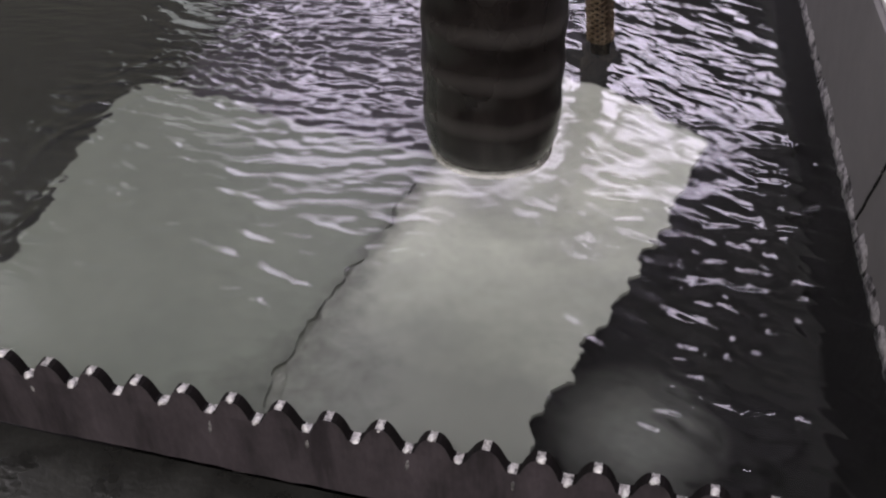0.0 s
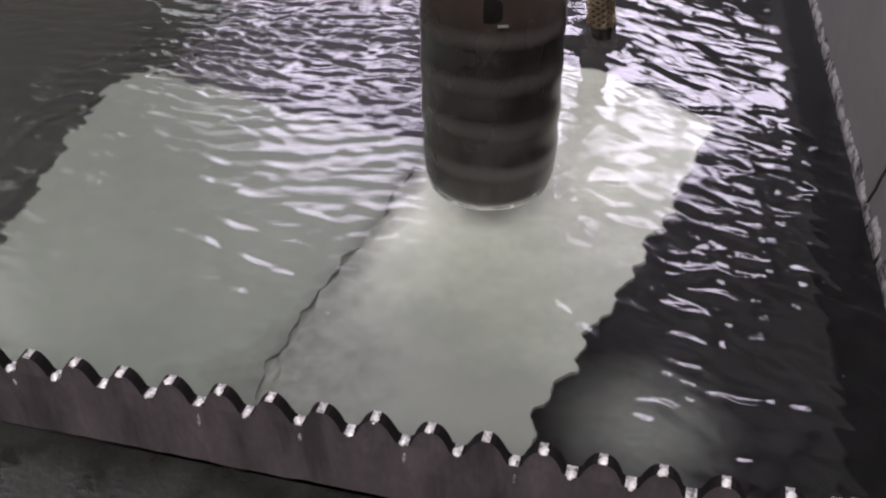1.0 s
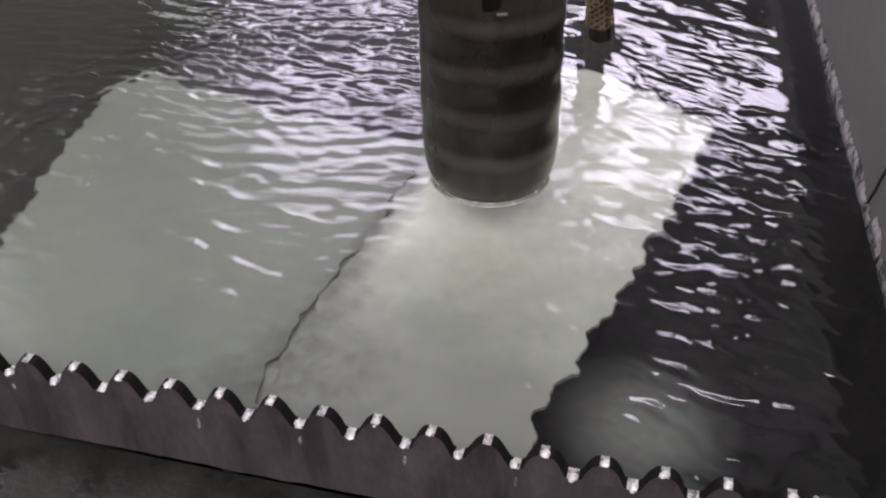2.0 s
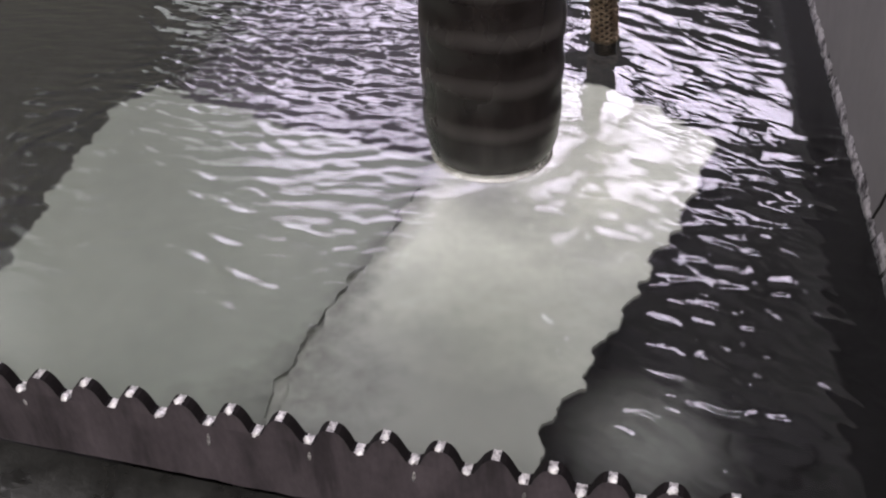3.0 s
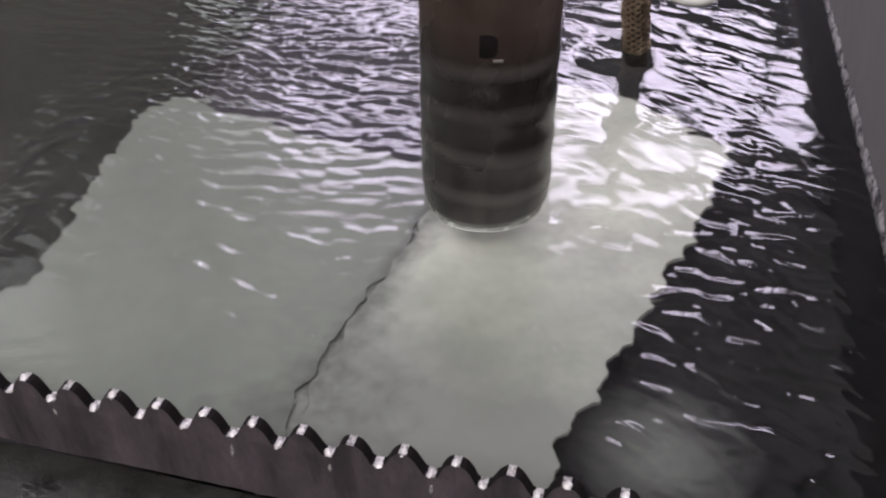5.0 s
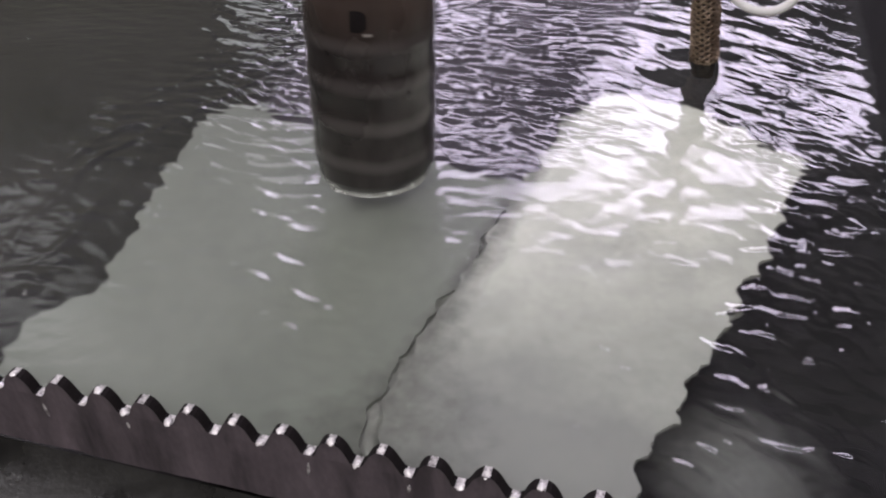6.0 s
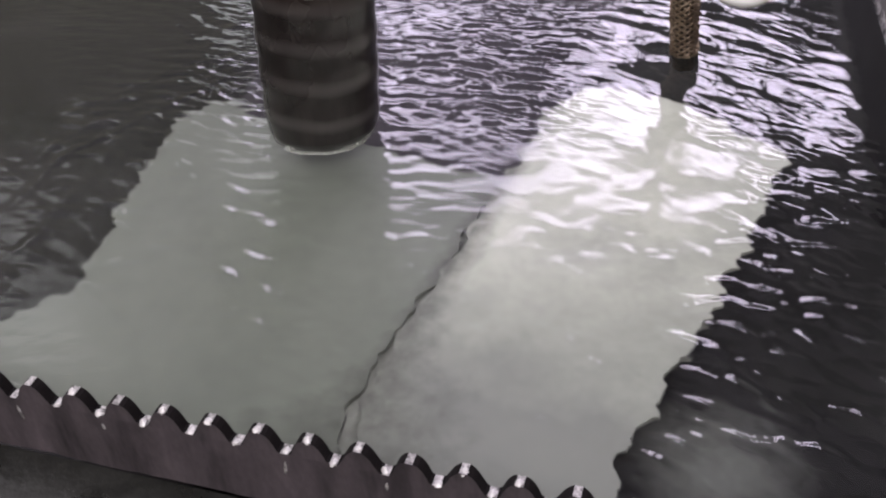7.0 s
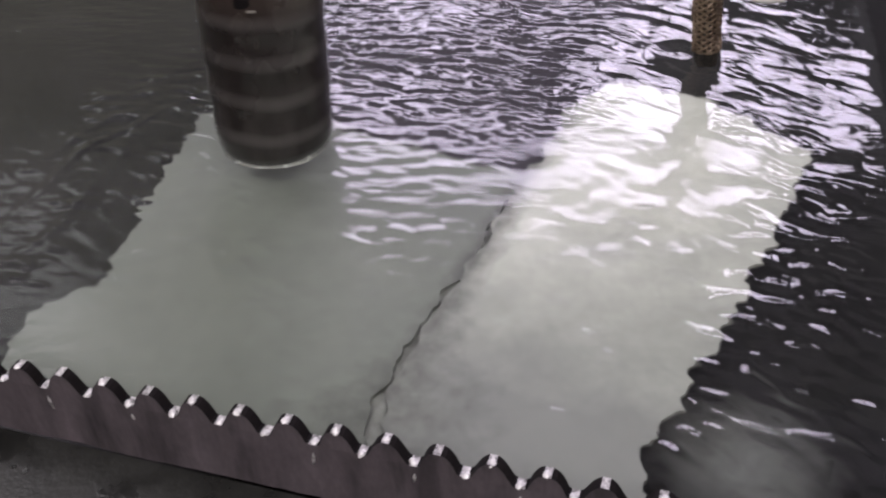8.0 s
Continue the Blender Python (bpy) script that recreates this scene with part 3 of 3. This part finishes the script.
def build_slat():
    """The toothed slat: a bar with bright flats between blunt teeth with bright tips, the brightness painted as glints.
    """
    slat = new("slat")
    tagged(slat, "dark burnt steel support slat with a row of bright-tipped teeth", "slat")
    slat.matrix_basis = TANK
    valley = TIP_Z - DEPTH
    bm = bmesh.new()
    low = [(-0.62 + 0.838 * i / 210, SLAT_LOW + 0.0004 + max(0.0, 0.0009 + 0.0016 * noise.noise(Vector((i * 0.09, 3.7, 0))) + 0.0012 * noise.noise(Vector((i * 0.33, 8.1, 0))))) for i in range(211)]
    profile_solid(bm, low + [(0.218, valley), (-0.62, valley)], -SLAT_THICK / 2, SLAT_THICK / 2, lambda i: 1 if i == 211 else 0)
    part("bar", bm, [SLAT_STEEL, GLINT_FLECKS], slat)
    # three slightly different tooth shapes, used in turn
    shapes = []
    rng = random.Random(4)
    for n in range(3):
        w, h, e = 0.0093 + rng.uniform(-0.0004, 0.0004), DEPTH + rng.uniform(-0.0006, 0.0004), rng.uniform(-0.0003, 0.0003)
        outline = [(-w, 0.0), (w, 0.0), (w - 0.0013, 0.0009), (0.0066, 0.0042), (0.0053, 0.0069), (0.0036 + e, 0.0091), (0.0016 + e, h), (-0.0016 + e, h), (-0.0034 + e, 0.0092), (-0.0051, 0.0070), (-0.0065, 0.0043), (-w + 0.0013, 0.0009)]
        bm = bmesh.new()
        # slopes are blackened to imitate how little light they return
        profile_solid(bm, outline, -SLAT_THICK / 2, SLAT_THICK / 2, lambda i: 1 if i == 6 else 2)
        shapes.append(part("tooth", bm, [SLAT_STEEL, GLINT_FLECKS, SHADE_BLACK], slat))
    for k in range(-27, 10):
        if k + 27 < 3:
            ob = shapes[k + 27]
        else:
            ob = new("tooth", shapes[rng.randrange(3)].data)
            ob.parent = slat
        ob.location = (k * TOOTH + rng.uniform(-0.0002, 0.0002), 0, valley)
    # near-white beads that imitate a glint on each tip and in each notch
    glint = []
    for n in range(4):
        bm = bmesh.new()
        bmesh.ops.create_icosphere(bm, subdivisions=2, radius=1.0)
        for p in bm.verts:
            d = 1 + 0.45 * noise.noise(p.co * 1.5 + Vector((n * 5.1, 0, 2))) + 0.2 * noise.noise(p.co * 4 + Vector((0, n * 3.3, 0)))
            p.co = Vector((0.0016 * p.co.x * d, 0.0019 * p.co.y * d, 0.0009 * p.co.z * d))
        glint.append(part("glint_spot", bm, GLINT_STEEL, slat, "pale bead painted as a glint", 50))
    spots = [(k * TOOTH + off, up) for k in range(-27, 10) for up, off in ((DEPTH - 0.0004, 0.0), (0.0003, TOOTH / 2)) if rng.random() > 0.08]
    for n, (u, up) in enumerate(spots):
        if n < 4:
            ob = glint[n]
        else:
            ob = tagged(new("glint_spot", glint[rng.randrange(4)].data), "pale bead painted as a glint")
            ob.parent = slat
        ob.location = (u + rng.uniform(-0.0006, 0.0006), -SLAT_THICK / 2 + rng.uniform(0.0006, 0.0022), valley + up)
        ob.rotation_euler = (rng.uniform(0.1, 0.5), rng.uniform(-0.4, 0.4), rng.uniform(-0.5, 0.5))
    for k in (-12, -9, -7, -3, -1, 1, 3):
        u = (k + 0.5) * TOOTH + rng.uniform(-0.001, 0.001)
        length = rng.uniform(0.004, 0.009)
        bm = bmesh.new()
        bmesh.ops.create_icosphere(bm, subdivisions=2, radius=1.0, matrix=Matrix.LocRotScale((u, -SLAT_THICK / 2, valley - 0.0045 - length / 2), Euler((0, rng.uniform(-0.15, 0.15), 0)), (0.0008, 0.0005, length / 2)))
        part("slag_drip", bm, GLINT_FLECKS, slat, "bright frozen drip of slag", 60)


def rough_edge(corners, step, wobbles, seed):
    """Outline through corners with a flame-cut, uneven edge."""
    out = []
    for i, (a, b) in enumerate(zip(corners, corners[1:] + corners[:1])):
        a, b = Vector((*a, 0)), Vector((*b, 0))
        wobble = wobbles[i] if isinstance(wobbles, list) else wobbles
        n = max(2, int((b - a).length / step))
        side = Vector((-(b - a).y, (b - a).x, 0)).normalized()
        for k in range(n):
            p = a.lerp(b, k / n)
            off = noise.noise(p * 60 + Vector((seed, 0, 0))) * wobble + noise.noise(p * 150 + Vector((0, seed, 0))) * wobble * 0.35 + noise.noise(p * 400) * wobble * 0.1
            q = p + side * off
            out.append((q.x, q.y))
    return out


def build_plates():
    seam = [(-0.058, 0.276), (-0.058, 0.303), (-0.057, 0.320), (-0.051, 0.339), (-0.041, 0.363), (-0.030, 0.388), (-0.015, 0.415), (-0.001, 0.452), (0.020, 0.495)]
    gap = [0.010, 0.0085, 0.0075, 0.0062, 0.0048, 0.0038, 0.0030, 0.0022, 0.001]
    left = [(-0.250, 0.345)] + [(x - g, y) for (x, y), g in zip(seam, gap)] + [(-0.075, 0.545), (-0.165, 0.604), (-0.190, 0.596), (-0.205, 0.520), (-0.211, 0.450), (-0.219, 0.408), (-0.243, 0.395), (-0.250, 0.374)]
    right = [(0.050, 0.255), (0.053, 0.285), (0.070, 0.304), (0.087, 0.328), (0.112, 0.366), (0.124, 0.390), (0.160, 0.446), (0.186, 0.502), (0.134, 0.572), (0.080, 0.598), (0.050, 0.563)] + seam[::-1]
    rims = [[0.004] + [0.005] * 9 + [0.008] * 8, [0.006] + [0.008] * 6 + [0.007] * 4 + [0.0045] * 8 + [0.006]]
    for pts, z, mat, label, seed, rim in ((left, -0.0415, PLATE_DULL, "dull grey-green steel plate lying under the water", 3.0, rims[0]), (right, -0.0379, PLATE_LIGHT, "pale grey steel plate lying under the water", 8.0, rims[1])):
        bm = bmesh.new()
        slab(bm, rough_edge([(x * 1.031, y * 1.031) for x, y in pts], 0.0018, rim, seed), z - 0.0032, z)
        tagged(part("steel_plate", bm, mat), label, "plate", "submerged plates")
    # added strip that keeps the gap between the plates from going black
    bm = bmesh.new()
    slab(bm, rough_edge([(-0.085, 0.292), (-0.056, 0.284), (0.030, 0.500), (0.004, 0.510)], 0.006, 0.003, 2.0), -0.0525, -0.0449)
    tagged(part("added_gap_strip", bm, GAP_GREY), "grey strip added under the joint of the plates to lighten the gap", "strip")
    for v, z in ((0.09, 0.0), (0.17, 0.0)):
        bm = bmesh.new()
        box(bm, -0.18, 0.045, v - 0.002, v + 0.002, FLOOR_Z, -0.0525, 0.0005)
        ob = part("slat", bm, SLAT_STEEL)
        ob.matrix_basis = TANK
        tagged(ob, "dark steel support slat under the plates", "slat")
    # low mound added to give a soft grey patch on the bottom
    bm = bmesh.new()
    bmesh.ops.create_icosphere(bm, subdivisions=5, radius=1.0)
    for p in bm.verts:
        d = 1 + 0.5 * noise.noise(p.co * 1.6 + Vector((4, 1, 0))) + 0.22 * noise.noise(p.co * 5)
        p.co = Vector((0.068 * p.co.x * d, 0.068 * p.co.y * d, max(-0.002, 0.010 * p.co.z * d)))
    ob = part("grey_mound", bm, GREY_MOUND, smooth=70)
    ob.matrix_basis = pose(0.117, 0.331, FLOOR_Z + 0.001, 0, 0, 20)
    tagged(ob, "low grey mound added on the tank bottom for a soft grey patch", "slag")


def build_torch():
    torch = new("cutting_torch")
    tagged(torch, "dark heat-tinted steel cutting torch held upright over the water", "cutting torch")
    R = 0.0363
    prof = [(R - 0.0075, 0.0078), (R - 0.0046, 0.0082), (R - 0.0026, 0.0115), (R - 0.0010, 0.0175), (R - 0.0002, 0.026)]
    z = 0.026
    # gentle waves in the profile strengthen the painted reflection bands
    while z < 0.112:
        z += 0.0012
        fade = min(1.0, (z - 0.026) / 0.012, (0.114 - z) / 0.008)
        prof.append((R + 0.00042 * fade * math.cos((z - 0.056) * 2 * math.pi / 0.0243), z))
    prof += [(R, 0.1145), (R, 0.45), (R - 0.003, 0.452)]
    bm = bmesh.new()
    rings = lathe(bm, prof, 160)
    bm.faces.new(rings[-1])
    part("sleeve", bm, SLEEVE_STEEL, torch, "heat-tinted brown steel sleeve with water reflections painted as rings", 50)
    bm = bmesh.new()
    # flared lip, shaped to look like light caught at the water's edge
    bead = [(R - 0.0058, 0.0079), (R - 0.0048, 0.0074), (R - 0.0048, 0.0060), (R - 0.0044, 0.0052), (R - 0.0037, 0.0046), (R - 0.0034, 0.0042), (R - 0.0038, 0.0036), (R - 0.0060, 0.0028), (R - 0.0105, 0.0026)]
    lathe(bm, [(0.006, 0.0079)] + bead + [(0.006, 0.0032), (0.006, 0.0079)])
    part("nozzle", bm, RIM_GLINT, torch, "nozzle rim whitened and flared to imitate a glint", 50)
    bm = bmesh.new()
    # raised black box in place of a shaded recess
    box(bm, -0.0080, 0.0020, -R - 0.0004, -R + 0.004, 0.1160, 0.129, 0.0030)
    slot = part("slot_shade", bm, SHADE_BLACK, torch, "black box standing in for the shade of a slot", 40)
    bm = bmesh.new()
    box(bm, -0.001, 0.0040, -R - 0.0010, -R + 0.003, 0.1146, 0.1158, 0.0004)
    part("lip", bm, NOZZLE_STEEL, slot, "small bright lip")
    return torch


def build_hose():
    hose = new("braided_hose")
    tagged(hose, "brass-braided hose hanging down into the water", "hose")
    bm = bmesh.new()
    tube(bm, [(0, 0, -0.03 + 0.02 * i) for i in range(27)], 0.0082, 16)
    part("core", bm, HOSE_CORE, hose, "black inner hose")
    for s in (1, -1):
        for j in range(8):
            pts = []
            for i in range(110):
                z = -0.004 + i * 0.0034
                a = s * z / 0.034 * 2 * math.pi + j * math.pi / 4
                r = 0.0089 + (0.0005 if (i + j) % 2 else 0.0)
                pts.append((r * math.cos(a), r * math.sin(a), z))
            bm = bmesh.new()
            tube(bm, pts, 0.0011, 5)
            part("braid_wire", bm, BRAID, hose)
    return hose


def build_cable():
    bm = bmesh.new()
    pts = [(-0.105, 0, 0.30), (-0.075, 0, 0.16), (-0.050, 0, 0.082), (-0.034, 0, 0.050)]
    for i in range(25):
        a = math.pi * (1.22 + 0.86 * i / 24)
        pts.append((0.021 * math.cos(a), 0.003 * math.sin(a * 2), 0.032 + 0.017 * math.sin(a)))
    pts += [(0.0235, 0, 0.046), (0.020, 0.002, 0.064), (0.004, 0.006, 0.095), (-0.030, 0.008, 0.16), (-0.07, 0.008, 0.30)]
    tube(bm, pts, 0.0029, 12)
    ob = part("white_cable", bm, WHITE_CABLE, smooth=60)
    ob.matrix_basis = pose(0.178, 0.604, 0.028, 0, 0, -10)
    tagged(ob, "white cable hanging in a loop above the water", "cable")


build_tank()
build_hall()
water = build_water()
build_slat()
build_plates()
torch = build_torch()
hose = build_hose()
build_cable()


# ---- what moves ----
# seconds, where the axis meets the water, height of the nozzle, lean to the right
TORCH_ROWS = [
    (0.00, 0.0470, 0.4380, 0.0270, 0.006),
    (0.25, 0.0464, 0.4440, 0.0060, 0.012),
    (0.50, 0.0461, 0.4490, -0.0150, 0.020),
    (1.00, 0.0479, 0.4498, -0.0150, 0.016),
    (1.50, 0.0485, 0.4475, -0.0150, 0.012),
    (1.70, 0.0485, 0.4480, -0.0150, 0.010),
    (2.60, 0.0480, 0.4490, 0.0170, 0.003),
    (3.00, 0.0460, 0.4490, 0.0190, 0.000),
    (3.40, 0.0483, 0.4474, 0.0170, 0.000),
    (3.60, 0.0484, 0.4496, 0.0080, 0.000),
    (3.80, 0.0471, 0.4518, -0.0100, 0.000),
    (4.00, 0.0459, 0.4540, -0.0150, 0.000),
    (4.20, 0.0497, 0.4520, -0.0150, 0.000),
    (4.75, 0.0470, 0.4520, -0.0150, 0.020),
    (5.30, 0.0039, 0.4768, -0.0190, 0.042),
    (5.50, -0.0161, 0.4883, -0.0190, 0.044),
    (5.70, -0.0318, 0.4935, -0.0190, 0.045),
    (5.90, -0.0583, 0.5046, -0.0190, 0.047),
    (6.10, -0.0807, 0.5221, -0.0190, 0.049),
    (6.30, -0.0904, 0.5306, -0.0190, 0.050),
    (6.50, -0.0987, 0.5413, -0.0190, 0.051),
    (6.70, -0.1000, 0.5558, -0.0190, 0.052),
    (7.00, -0.0938, 0.5573, -0.0190, 0.054),
    (7.30, -0.0925, 0.5610, -0.0190, 0.054),
    (7.50, -0.0944, 0.5585, -0.0190, 0.054),
    (7.70, -0.1042, 0.5505, -0.0190, 0.054),
    (7.90, -0.1231, 0.5408, -0.0190, 0.054),
    (8.00, -0.1375, 0.5389, -0.0190, 0.054),
]


# the hose shifts a little sideways, placed to fit the camera's view
HOSE_ROWS = [(0.0, 0.1415, 0.630), (3.0, 0.1415, 0.632), (4.2, 0.1440, 0.631), (5.3, 0.1520, 0.628), (8.0, 0.1510, 0.627)]


def motions():
    walk(cam, [(t, held(*row)) for t, *row in CAMERA_ROWS], EXPOSURES)
    walk(torch, [(t, pose(x + lean * z, y, z, 0, math.degrees(math.atan(lean)), 0)) for t, x, y, z, lean in TORCH_ROWS])
    walk(hose, [(t, pose(x, y, 0, 0, -5, 0)) for t, x, y in HOSE_ROWS])
    rows = []
    for i in range(41):
        t = i * 0.2
        rows.append((t, TANK @ pose(0.018 - 0.0045 * t + 0.007 * math.sin(t * 6.1), 0.0, 0.0006 * math.sin(t * 4.7 + 1), 0.16 * math.sin(t * 5.3), 0.16 * math.sin(t * 7.1 + 0.5), 0)))
    walk(water, rows)


motions()
